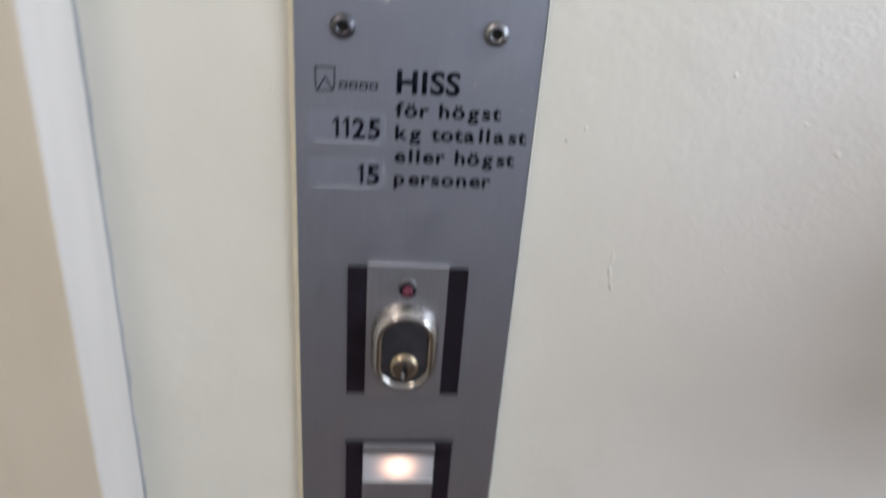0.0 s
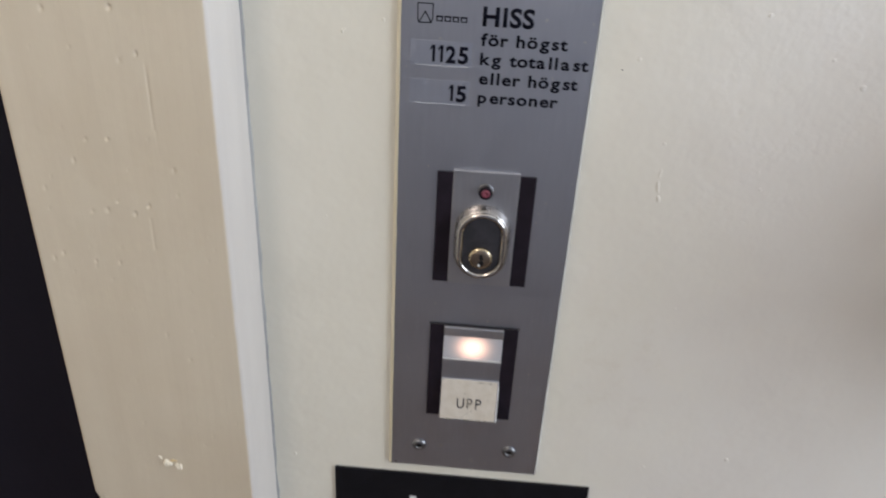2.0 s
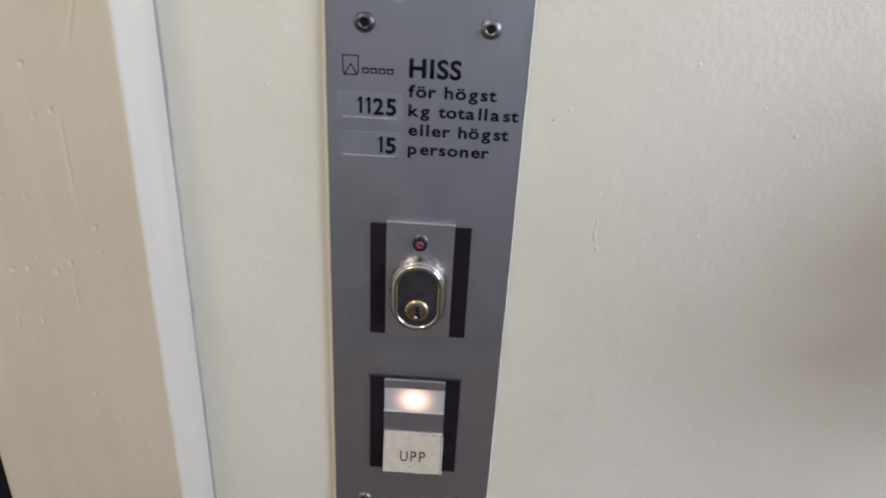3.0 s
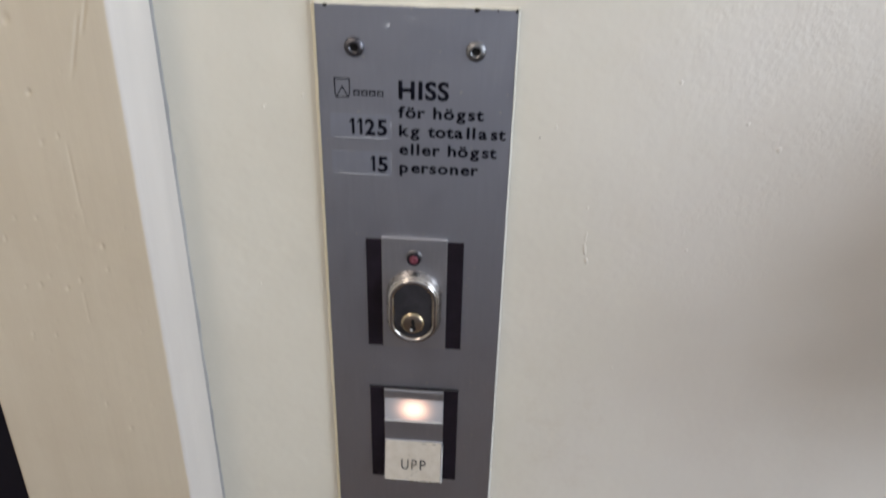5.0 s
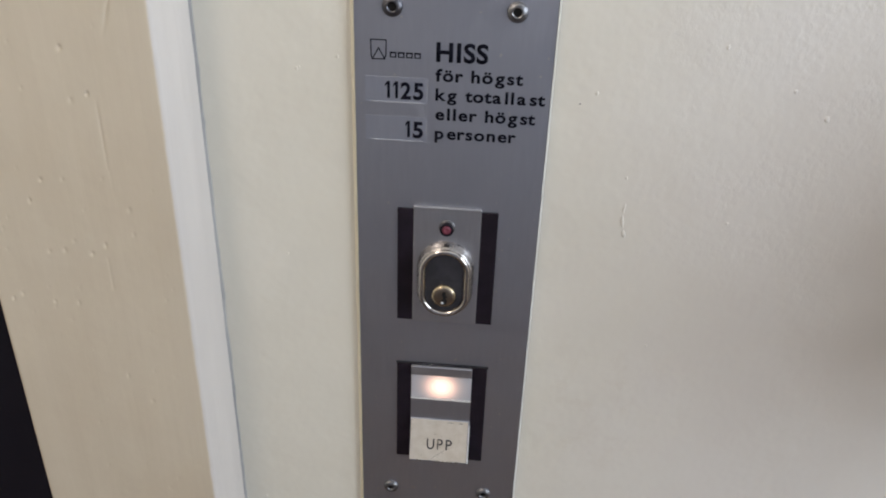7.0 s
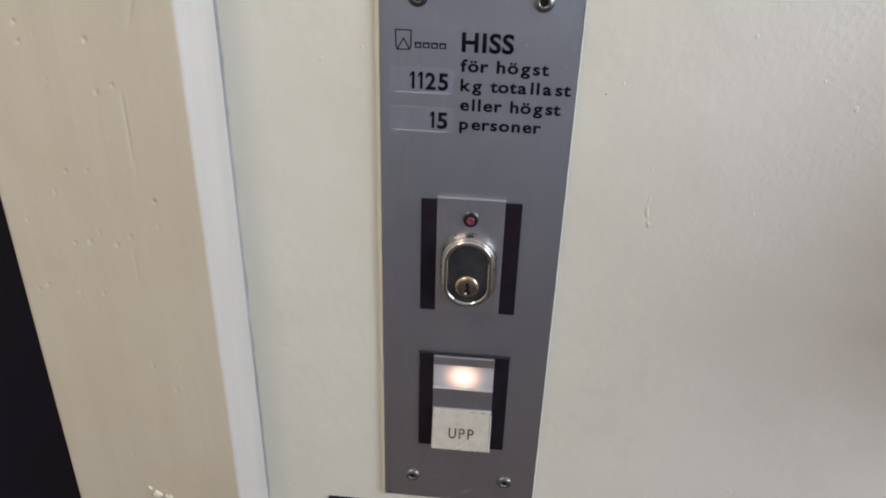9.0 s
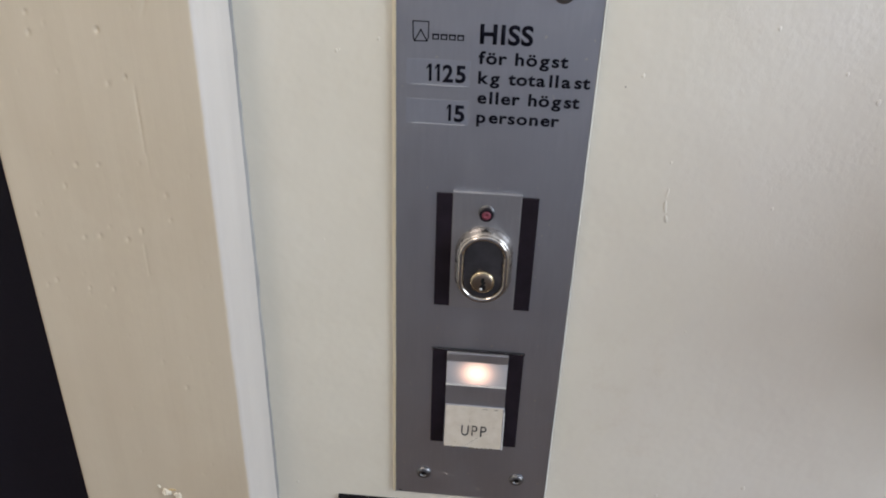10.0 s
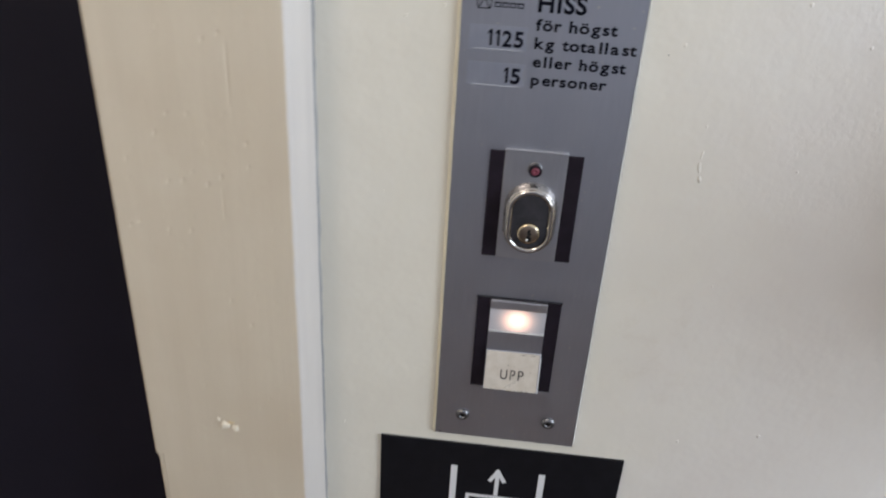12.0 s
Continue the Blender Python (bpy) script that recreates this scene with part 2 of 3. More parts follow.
GREY_WALL = plain_paint("grey_wall_paint", (0.225, 0.235, 0.28), (0.26, 0.27, 0.32), 0.6)


# ---- mesh helpers ----
def solid(name, mesh, material, parent=None, label="", smooth=False):
    ob = new(name, mesh)
    mesh.materials.append(material)
    if smooth:
        for p in mesh.polygons:
            p.use_smooth = True
    if parent:
        ob.parent = parent
    return tagged(ob, label)


def part(name, bm, material, parent=None, label="", smooth=False):
    mesh = bpy.data.meshes.new(name)
    bmesh.ops.recalc_face_normals(bm, faces=bm.faces)
    bm.to_mesh(mesh)
    bm.free()
    return solid(name, mesh, material, parent, label, smooth)


def box(x0, x1, y0, y1, z0, z1, bevel=0.0, segments=2, bm=None):
    own = bmesh.new()
    bmesh.ops.create_cube(own, size=1)
    for v in own.verts:
        v.co = Vector((x0 + (v.co.x + 0.5) * (x1 - x0), y0 + (v.co.y + 0.5) * (y1 - y0), z0 + (v.co.z + 0.5) * (z1 - z0)))
    if bevel:
        bmesh.ops.bevel(own, geom=list(own.edges), offset=bevel, segments=segments, profile=0.5, affect="EDGES")
    if bm is None:
        return own
    mesh = bpy.data.meshes.new("piece")
    own.to_mesh(mesh)
    own.free()
    bm.from_mesh(mesh)
    bpy.data.meshes.remove(mesh)
    return bm


def oval(x, y, z, profile, straight=0.0, steps=40):
    """A body turned round an axis along -y; the outline is a circle, or an upright oval where straight > 0. profile: radius, height."""
    bm = bmesh.new()
    rings = []
    for r, h in profile:
        ring = []
        for n in range(steps):
            a = 2 * math.pi * n / steps
            dz = straight if math.sin(a) >= 0 else -straight
            ring.append(bm.verts.new((x + r * math.cos(a), y - h, z + r * math.sin(a) + dz)))
        rings.append(ring)
    for a, b in zip(rings, rings[1:]):
        for n in range(steps):
            bm.faces.new((a[n], a[(n + 1) % steps], b[(n + 1) % steps], b[n]))
    bm.faces.new(rings[-1])
    bm.faces.new(rings[0])
    return bm


def outline(points, y0, y1):
    """A flat piece with the given outline in x and z, from y0 to y1."""
    bm = bmesh.new()
    a = [bm.verts.new((x, y0, z)) for x, z in points]
    b = [bm.verts.new((x, y1, z)) for x, z in points]
    bm.faces.new(a)
    bm.faces.new(b)
    for n in range(len(points)):
        m = (n + 1) % len(points)
        bm.faces.new((a[n], a[m], b[m], b[n]))
    return bm


def ragged(x, z, rx, rz, seed, steps=14, rough=0.45):
    rng = random.Random(seed)
    return [(x + rx * math.cos(2 * math.pi * n / steps) * (1 - rough * rng.random()), z + rz * math.sin(2 * math.pi * n / steps) * (1 - rough * rng.random())) for n in range(steps)]


def glyphs(body, x0, x1, base, cap, bold, spacing, natural=0.0):
    """The flat outline of a line of writing in x and z, as a mesh whose y is 0; with natural the width is kept and x runs from the middle."""
    data = bpy.data.curves.new("lettering", "FONT")
    data.body, data.size, data.offset, data.space_character, data.resolution_u = body, 1.0, bold, spacing, 4
    probe = new("lettering", data)
    bpy.context.view_layer.update()
    mesh = bpy.data.meshes.new_from_object(probe.evaluated_get(bpy.context.evaluated_depsgraph_get()))
    bpy.data.objects.remove(probe)
    bpy.data.curves.remove(data)
    xs = [v.co.x for v in mesh.vertices]
    lo, hi = min(xs), max(xs)
    if natural:
        x0, x1 = -0.5 * natural * (hi - lo), 0.5 * natural * (hi - lo)
    for v in mesh.vertices:
        v.co = (x0 + (v.co.x - lo) / (hi - lo) * (x1 - x0), 0, base + v.co.y / 0.73 * cap)
    return mesh


def one(x0, x1, base, cap):
    """A figure 1 with a slanting flag."""
    stem = 0.16 * cap
    pts = [(x1 - stem, base), (x1, base), (x1, base + cap), (x1 - stem, base + cap), (x0, base + 0.80 * cap), (x0, base + 0.66 * cap), (x1 - stem, base + 0.82 * cap)]
    mesh = bpy.data.meshes.new("lettering")
    mesh.from_pydata([(x, 0, z) for x, z in pts], [], [tuple(range(len(pts)))])
    return mesh


def raised_writing(meshes, place, parent, material, label=""):
    bm = bmesh.new()
    for mesh in meshes:
        bm.from_mesh(mesh)
        bpy.data.meshes.remove(mesh)
    bmesh.ops.triangulate(bm, faces=list(bm.faces))
    top = bmesh.ops.extrude_face_region(bm, geom=list(bm.faces))
    raised = {v for v in top["geom"] if isinstance(v, bmesh.types.BMVert)}
    for v in bm.verts:
        at, out = place(v.co.x, v.co.z)
        v.co = Vector(at) + Vector(out) * (0.00012 if v in raised else 0.0)
    return part("lettering", bm, material, parent, label)


# ---- structure ----
DOOR_L, DOOR_R, DOOR_H = -1.176, -0.274, 2.05
bm = bmesh.new()
box(DOOR_R, EAST + 0.2, 0, 0.18, 0, TOP, bm=bm)
box(DOOR_L, DOOR_R, 0, 0.18, DOOR_H, TOP, bm=bm)
box(WEST - 0.2, DOOR_L, 0, 0.18, 0, TOP, bm=bm)
wall_north = tagged(part("wall_north", bm, WALL), "cream painted wall with a stippled roller finish", "wall", kind="structure")
tagged(part("wall_south", box(WEST - 0.2, EAST + 0.2, SOUTH - 0.15, SOUTH, 0, TOP), GREY_WALL), "plain blue-grey painted wall", "wall", kind="structure")
tagged(part("wall_west", box(WEST - 0.15, WEST, SOUTH, 0, 0, TOP), WALL), "plain cream painted wall", "wall", kind="structure")
bm = bmesh.new()
box(EAST, EAST + 0.2, SOUTH, 0, 0, WIN_Z0, bm=bm)
box(EAST, EAST + 0.2, SOUTH, 0, WIN_Z1, TOP, bm=bm)
box(EAST, EAST + 0.2, SOUTH, WIN_Y0, WIN_Z0, WIN_Z1, bm=bm)
box(EAST, EAST + 0.2, WIN_Y1, 0, WIN_Z0, WIN_Z1, bm=bm)
tagged(part("wall_east", bm, WALL), "plain cream painted wall with a window opening", "wall", kind="structure")
window = tagged(new("window_1"), "white framed landing window", "window", kind="structure")
W = 0.03
for y0, y1, z0, z1 in ((WIN_Y1 - W, WIN_Y1, WIN_Z0, WIN_Z1), (WIN_Y0, WIN_Y0 + W, WIN_Z0, WIN_Z1), (WIN_Y0 + W, WIN_Y1 - W, WIN_Z0, WIN_Z0 + W), (WIN_Y0 + W, WIN_Y1 - W, WIN_Z1 - W, WIN_Z1)):
    part("window_frame", box(EAST + 0.03, EAST + 0.08, y0, y1, z0, z1, 0.003), CEILING, window)
# shallow unseen box added beside the panel to cast the soft shade across the paint
tagged(part("shade_box", box(0.475, 0.550, -0.205, -0.001, 1.225, 1.450, 0.004), GREY_WALL), "plain grey box added out of view to shade the wall", "wall box")
tagged(part("floor", box(WEST - 0.2, EAST + 0.2, SOUTH - 0.15, 0.18, -0.12, 0), FLOOR), "plain brown floor of the landing", "floor", kind="structure")
tagged(part("ceiling", box(WEST - 0.2, EAST + 0.2, SOUTH - 0.15, 0.18, TOP, TOP + 0.12), CEILING), "plain white ceiling", "ceiling", kind="structure")

# unseen lamp holder, added to go with the warm light
added_lamp = tagged(new("added_lamp"), "white lamp holder added out of view for the warm light", "lamp")
part("base", box(-0.83, -0.67, -1.08, -0.92, TOP - 0.02, TOP, 0.004), CEILING, added_lamp)
part("lamp_holder", box(-0.77, -0.73, -1.02, -0.98, TOP - 0.05, TOP - 0.018, 0.006), CEILING, added_lamp)

# lift door: a dark leaf set back in the opening
door = tagged(part("door_1", box(DOOR_L, DOOR_R, 0.02, 0.06, 0.0, DOOR_H, 0.002), DARK_DOOR), "dark, nearly black painted lift door, shut", "door", kind="structure")


# casing of the door, with a splayed white return and a dented beige front
FRONT, EDGE_L, EDGE_R, FOOT = -0.0365, -0.2755, -0.1525, -0.1462


def casing_mesh():
    rng = random.Random(5)
    pits = ((-0.2419, 1.3992), (-0.2048, 1.4022), (-0.1939, 1.3781), (-0.2038, 1.3739), (-0.2310, 1.3259), (-0.2178, 1.3268), (-0.2402, 1.3120), (-0.2612, 1.2927),
            (-0.2183, 1.2873), (-0.2350, 1.2791), (-0.2253, 1.2808), (-0.2087, 1.2795), (-0.1995, 1.2856), (-0.1814, 1.3100), (-0.1810, 1.2941), (-0.2386, 1.2438),
            (-0.2234, 1.2440), (-0.2650, 1.2440), (-0.2586, 1.2480), (-0.2005, 1.1908), (-0.1871, 1.1714), (-0.2414, 1.4097), (-0.2304, 1.3793), (-0.2204, 1.4470))
    dents = [(x, z, rng.uniform(0.0007, 0.0011), rng.uniform(0.0008, 0.0015), rng.uniform(0.0006, 0.0012)) for x, z in pits]
    dents += [(-0.2088, 1.4413, 0.0022, 0.0024, 0.0013), (-0.2088, 1.4413, 0.0010, 0.0011, -0.0008)]
    dents += [(rng.uniform(-0.272, -0.16), rng.uniform(1.05, 1.47), rng.uniform(0.0004, 0.0007), rng.uniform(0.0005, 0.0009), rng.uniform(0.0002, 0.0004)) for _ in range(40)]
    rows = [0.0, 0.4, 0.8, 0.9] + [0.94 + 0.0010 * n for n in range(601)] + [1.6, 1.8, 2.05]
    across = [EDGE_L + 0.002 + (EDGE_R - EDGE_L - 0.0045) * n / 164 for n in range(165)]
    verts, faces = [], []
    for z in rows:
        bite = 0.0022 * min(1, max(0, (1.038 - z) / 0.006))
        wave = 0.0004 * noise.noise((3, 7, z * 22)) + 0.0003 * noise.noise((1, 2, z * 70))
        line = [(EDGE_L + bite, 0.03), (EDGE_L + bite, FRONT + 0.002), (EDGE_L + bite + 0.0006, FRONT + 0.0006)]
        for x in across:
            y = FRONT + 0.0002 * noise.noise((x * 30, 0, z * 9))
            for dx, dz, rx, rz, deep in dents:
                if abs(x - dx) < 3 * rx and abs(z - dz) < 3 * rz:
                    y += deep * math.exp(-(((x - dx) / rx) ** 2) - ((z - dz) / rz) ** 2)
            # a long shallow gouge down the grain, and a short one under it
            if 1.316 < z < 1.377:
                y += 0.00055 * math.exp(-(((x + 0.1897 - 0.0008 * (z < 1.335)) / 0.0006) ** 2)) * min(1, (z - 1.316) / 0.04, (1.377 - z) / 0.012)
            if 1.2555 < z < 1.278:
                y += 0.0003 * math.exp(-(((x + 0.1995) / 0.0006) ** 2))
            # a pair of scrapes beside the white return, high up
            for x0, z0, x1, z1, deep in ((-0.1798, 1.409, -0.1687, 1.447, 0.0006), (-0.1700, 1.432, -0.1630, 1.4545, 0.0008)):
                if z0 < z < z1:
                    y += deep * math.exp(-(((x - x0 - (x1 - x0) * (z - z0) / (z1 - z0)) / 0.0009) ** 2)) * min(1, (z - z0) / 0.01, (z1 - z) / 0.006)
            line.append((x + (bite if x < EDGE_L + 0.006 else 0), y))
        line += [(EDGE_R - 0.0012 + wave, FRONT + 0.0005), (EDGE_R - 0.0002 + wave, FRONT + 0.0022)]
        line += [(EDGE_R + (FOOT - EDGE_R) * k + wave * (1 - k), FRONT * (1 - k)) for k in (0.2, 0.5, 0.8)] + [(FOOT + 0.5 * wave, 0.0006)]
        verts += [(x, y, z) for x, y in line]
    wide = len(verts) // len(rows)
    for r in range(len(rows) - 1):
        for c in range(wide - 1):
            a = r * wide + c
            faces.append((a, a + 1, a + wide + 1, a + wide))
    mesh = bpy.data.meshes.new("door_frame")
    mesh.from_pydata(verts, [], faces)
    return mesh


frame_ob = solid("door_frame", casing_mesh(), FRAME, smooth=True)
tagged(frame_ob, "beige painted wooden door casing, dented, with white return", "door frame", kind="structure")
lintel = tagged(part("door_frame", box(DOOR_L - 0.12, EDGE_R, FRONT, 0.03, DOOR_H, DOOR_H + 0.12, 0.002), FRAME), "beige painted wooden lintel casing", "door frame", kind="structure")
tagged(part("door_frame", box(DOOR_L - 0.12, DOOR_L + 0.002, FRONT, 0.03, 0, DOOR_H, 0.002), FRAME), "beige painted wooden door casing", "door frame", kind="structure")


# knocked-out chip on the casing
def crumb(x, z, rx, rz, high, seed, turn):
    """A lumpy flake of bare filler that stands a little out of the paint."""
    rng = random.Random(seed)
    bm = bmesh.new()
    rings = []
    for k, size in enumerate((1.0, 0.72, 0.4)):
        ring = []
        for n in range(14):
            a = 2 * math.pi * n / 14
            wob = size * (1 - 0.45 * noise.noise((3 * math.cos(a), 3 * math.sin(a), seed)) - 0.2 * rng.random())
            dx, dz = rx * wob * math.cos(a), rz * wob * math.sin(a)
            ring.append(bm.verts.new((x + dx * math.cos(turn) - dz * math.sin(turn), FRONT + (0.0003 if k == 0 else -high * (0.4 + 0.6 * rng.random())), z + dx * math.sin(turn) + dz * math.cos(turn))))
        rings.append(ring)
    for p, q in zip(rings, rings[1:]):
        for n in range(14):
            bm.faces.new((p[n], p[(n + 1) % 14], q[(n + 1) % 14], q[n]))
    bm.faces.new(rings[-1])
    return part("paint_chip", bm, WOOD_CHIP, frame_ob, "bare pale chip in the paint")


crumb(-0.2143, 1.0742, 0.0040, 0.0034, 0.0020, 3, -0.5)
crumb(-0.2065, 1.0722, 0.0030, 0.0036, 0.0014, 5, 0.2)
crumb(-0.2195, 1.0795, 0.0022, 0.0010, 0.0008, 8, -0.8)
part("paint_chip", outline(ragged(-0.2105, 1.0772, 0.0036, 0.0014, 41, 12, 0.4), FRONT + 0.0005, FRONT - 0.0003), OCHRE, frame_ob, "brown wood bared in the chip")
# joint between the casing and the wall; its dark grey includes the casing's shade
bm = bmesh.new()
strip = []
for n in range(301):
    z = 0.9 + 0.0025 * n
    w = 0.0015 + 0.0010 * noise.noise((4, 1, z * 40)) + 0.0005 * noise.noise((9, 1, z * 160))
    strip.append((bm.verts.new((FOOT - 0.0005, -0.0012, z)), bm.verts.new((FOOT + 0.6 * w, -0.0007, z)), bm.verts.new((FOOT + w, 0.0004, z))))
for a, b in zip(strip, strip[1:]):
    for k in (0, 1):
        bm.faces.new((a[k], a[k + 1], b[k + 1], b[k]))
part("joint", bm, SHADED_JOINT, wall_north, "grey joint with the casing's shade in its colour", True)


# drips and nibs in the wall's paint
def nib(x, z, rx, rz, h):
    bm = bmesh.new()
    bmesh.ops.create_uvsphere(bm, u_segments=12, v_segments=8, radius=1)
    for v in bm.verts:
        v.co = Vector((x + rx * v.co.x, 0.0002 + h * v.co.y, z + rz * v.co.z * (1 + 0.3 * v.co.x)))
    return part("paint_nib", bm, WALL, wall_north, smooth=True)


def drip(points, r, h):
    """A slender run of paint along a line of points in x and z."""
    bm = bmesh.new()
    rows = []
    for n, (x, z) in enumerate(points):
        w = r * (0.35 + 0.65 * math.sin(math.pi * (n + 0.6) / (len(points) + 0.2)))
        rows.append([bm.verts.new((x + w * math.cos(a), 0.0003 - h * w / r * math.sin(a), z)) for a in (0, 0.6, 1.2, 1.9, 2.5, math.pi)])
    for a, b in zip(rows, rows[1:]):
        for k in range(5):
            bm.faces.new((a[k], a[k + 1], b[k + 1], b[k]))
    return part("paint_nib", bm, WALL, wall_north, smooth=True)


drip([(0.1041 + 0.00025 * math.sin(n * 1.1), 1.3180 - 0.0012 * n) for n in range(7)], 0.0009, 0.0007)
drip([(0.1038 + 0.00003 * n * n, 1.3095 - 0.0013 * n) for n in range(7)], 0.0012, 0.0011)
drip([(0.1054 + 0.0002 * n, 1.3000 - 0.0010 * n) for n in range(6)], 0.0014, 0.0009)
for x, z, r in ((0.080, 1.3827, 0.0013), (0.206, 1.3750, 0.0018), (0.165, 1.3085, 0.0012), (0.194, 1.0887, 0.0018), (0.135, 1.0748, 0.0015), (0.131, 1.2184, 0.0011), (0.007, 1.4728, 0.0016), (0.080, 1.3837, 0.0009), (-0.065, 1.3956, 0.0012), (-0.087, 1.3887, 0.0010), (-0.051, 1.4609, 0.0012), (0.1458, 1.4115, 0.0014), (0.186, 1.3895, 0.0013), (-0.0884, 1.3878, 0.0013), (-0.1298, 1.0579, 0.0014), (-0.1005, 1.2685, 0.0010), (0.103, 1.3335, 0.0011)):
    nib(x, z, 0.9 * r, 1.1 * r, 0.4 * r)
part("paint_speck", outline(ragged(0.0714, 1.3762, 0.0007, 0.0006, 24, 8, 0.4), 0.001, -0.0003), GRIME, wall_north, "small dark speck")
part("paint_chip", outline(ragged(0.0400, 1.4545, 0.0042, 0.0021, 21, 14, 0.5), 0.001, -0.0003), OCHRE, wall_north, "ochre spot where paint is missing")
part("paint_chip", outline(ragged(0.0455, 1.4552, 0.0009, 0.0009, 22, 9, 0.4), 0.001, -0.0003), OCHRE, wall_north)

# ---- lift call panel ----
HALF, LOW, HIGH, FACE = 0.055, 1.060, 1.4477, -0.003
panel = tagged(new("lift_call_panel"), "brushed aluminium lift call panel with key switch and lit button", "lift panel")
plate = part("face_plate", box(-HALF, HALF, FACE, 0.0006, LOW, HIGH, 0.0005), PLATE, panel)


def on_face(x, z):
    return (x, FACE - 0.00003, z), (0, -1, 0)


# sealant and paint lapped against the plate's left and top edges, a thin white bead on the right
def edge_bead(upright, at, lo, hi, inner, outer, seed, material, label, depth):
    bm = bmesh.new()
    rows = []
    for n in range(161):
        s = lo + (hi - lo) * n / 160
        rough = 0.00015 if upright else 0.0005
        a = inner + rough * noise.noise((seed, 2, s * 90)) + 0.8 * rough * noise.noise((seed, 5, s * 330))
        b = outer + 1.5 * rough * noise.noise((seed, 9, s * 60))
        row = []
        for k, y in ((a, FACE - 0.0004), (0.5 * (a + b), FACE * depth - 0.0005), (b, 0.0004)):
            row.append(bm.verts.new((at + k, y, s) if upright else (s, y, at + k)))
        rows.append(row)
    for p, q in zip(rows, rows[1:]):
        for k in (0, 1):
            bm.faces.new((p[k], p[k + 1], q[k + 1], q[k]))
    return part("plate_bead", bm, material, wall_north, label, True)


edge_bead(True, -HALF, LOW, HIGH + 0.001, 0.0003, -0.0024, 1, SEALANT, "yellowed sealant bead", 0.6)
edge_bead(True, HALF, LOW, HIGH + 0.001, -0.0001, 0.0011, 2, WHITE_LIP, "thin white bead on the right edge", 0.6)
edge_bead(False, HIGH, -HALF - 0.002, HALF + 0.001, -0.0001, 0.0009, 3, WHITE_LIP, "white paint lapped over the metal", 0.6)
for x, rx, rz, seed in ((-0.0490, 0.0016, 0.0011, 31), (0.0328, 0.0021, 0.0014, 32), (0.0440, 0.0006, 0.0006, 33), (0.0540, 0.0007, 0.0012, 34)):
    part("edge_chip", outline(ragged(x, HIGH - 0.0008, rx, rz, seed, 10, 0.4), FACE, FACE - 0.0007), HOLE, panel)
part("edge_chip", outline(ragged(-0.0150, 1.4374, 0.0018, 0.0014, 35, 9, 0.4), FACE, FACE - 0.0001), FILM_EDGE, panel, "pale fleck of paint")
part("edge_chip", outline(ragged(-0.0510, 1.0618, 0.0013, 0.0006, 36, 9, 0.4), FACE, FACE - 0.0002), HOLE, panel)


def stroke(bm, a, b, wide, y0, y1):
    way = Vector((b[0] - a[0], b[1] - a[1])).normalized() * wide / 2
    side = (-way.y, way.x)
    pts = [(a[0] - way.x + side[0], a[1] - way.y + side[1]), (b[0] + way.x + side[0], b[1] + way.y + side[1]), (b[0] + way.x - side[0], b[1] + way.y - side[1]), (a[0] - way.x - side[0], a[1] - way.y - side[1])]
    lo = [bm.verts.new((x, y0, z)) for x, z in pts]
    hi = [bm.verts.new((x, y1, z)) for x, z in pts]
    bm.faces.new(hi)
    for n in range(4):
        m = (n + 1) % 4
        bm.faces.new((lo[n], lo[m], hi[m], hi[n]))
    return bm


for x, z, rx, rz, seed in ((-0.0180, 1.0820, 0.0030, 0.0016, 37), (0.0060, 1.0690, 0.0026, 0.0020, 38), (0.0490, 1.0790, 0.0016, 0.0012, 39)):
    part("smudge", outline(ragged(x, z, rx, rz, seed, 12, 0.5), FACE, FACE - 0.00003), DULL, panel, "dull pale smudge")
# fine scratches in the plate
rng = random.Random(17)
for n in range(14):
    x, z = (rng.uniform(-0.006, 0.022), rng.uniform(1.409, 1.426)) if n < 6 else (rng.uniform(-0.052, 0.052), rng.uniform(1.065, 1.44))
    turn, long = rng.uniform(-1.2, 1.2), rng.uniform(0.0012, 0.0045)
    part("scratch", stroke(bmesh.new(), (x, z), (x + long * math.sin(turn), z + long * math.cos(turn)), 0.00014, FACE, FACE - 0.00004), FILM_EDGE, panel, "fine pale scratch")


def screw(x, z, r, material):
    head = part("screw", oval(x, FACE, z, [(r, 0), (r, 0.0006), (0.93 * r, 0.0014), (0.76 * r, 0.0021), (0.56 * r, 0.0025), (0.46 * r, 0.0026), (0.42 * r, 0.0010)], steps=32), material, panel, "domed steel socket screw", True)
    part("socket", oval(x, FACE - 0.0011, z, [(0.47 * r, 0), (0.46 * r, 0.0001)], steps=6), HOLE, head)


# the upper left head is darker than the other three
screw(-0.0337, 1.4250, 0.0056, DARK_STEEL)
screw(0.0331, 1.4250, 0.0056, STEEL)
for x in (-0.0341, 0.0333):
    screw(x, 1.0818, 0.0053, STEEL)

# printed writing
def spaced_writing(body, cells, base, cap, bold, wide):
    """A printed line, letter by letter; cells: the left and right edge of each letter in millimetres; wide: the letters' stretch."""
    made = []
    for c, (a, b) in zip(body, cells):
        mesh = glyphs(c, 0, 1, base, cap, bold, 1.0, wide * cap / 0.73)
        mesh.transform(Matrix.Translation((0.0005 * (a + b), 0, 0)))
        made.append(mesh)
    return raised_writing(made, on_face, panel, INK)


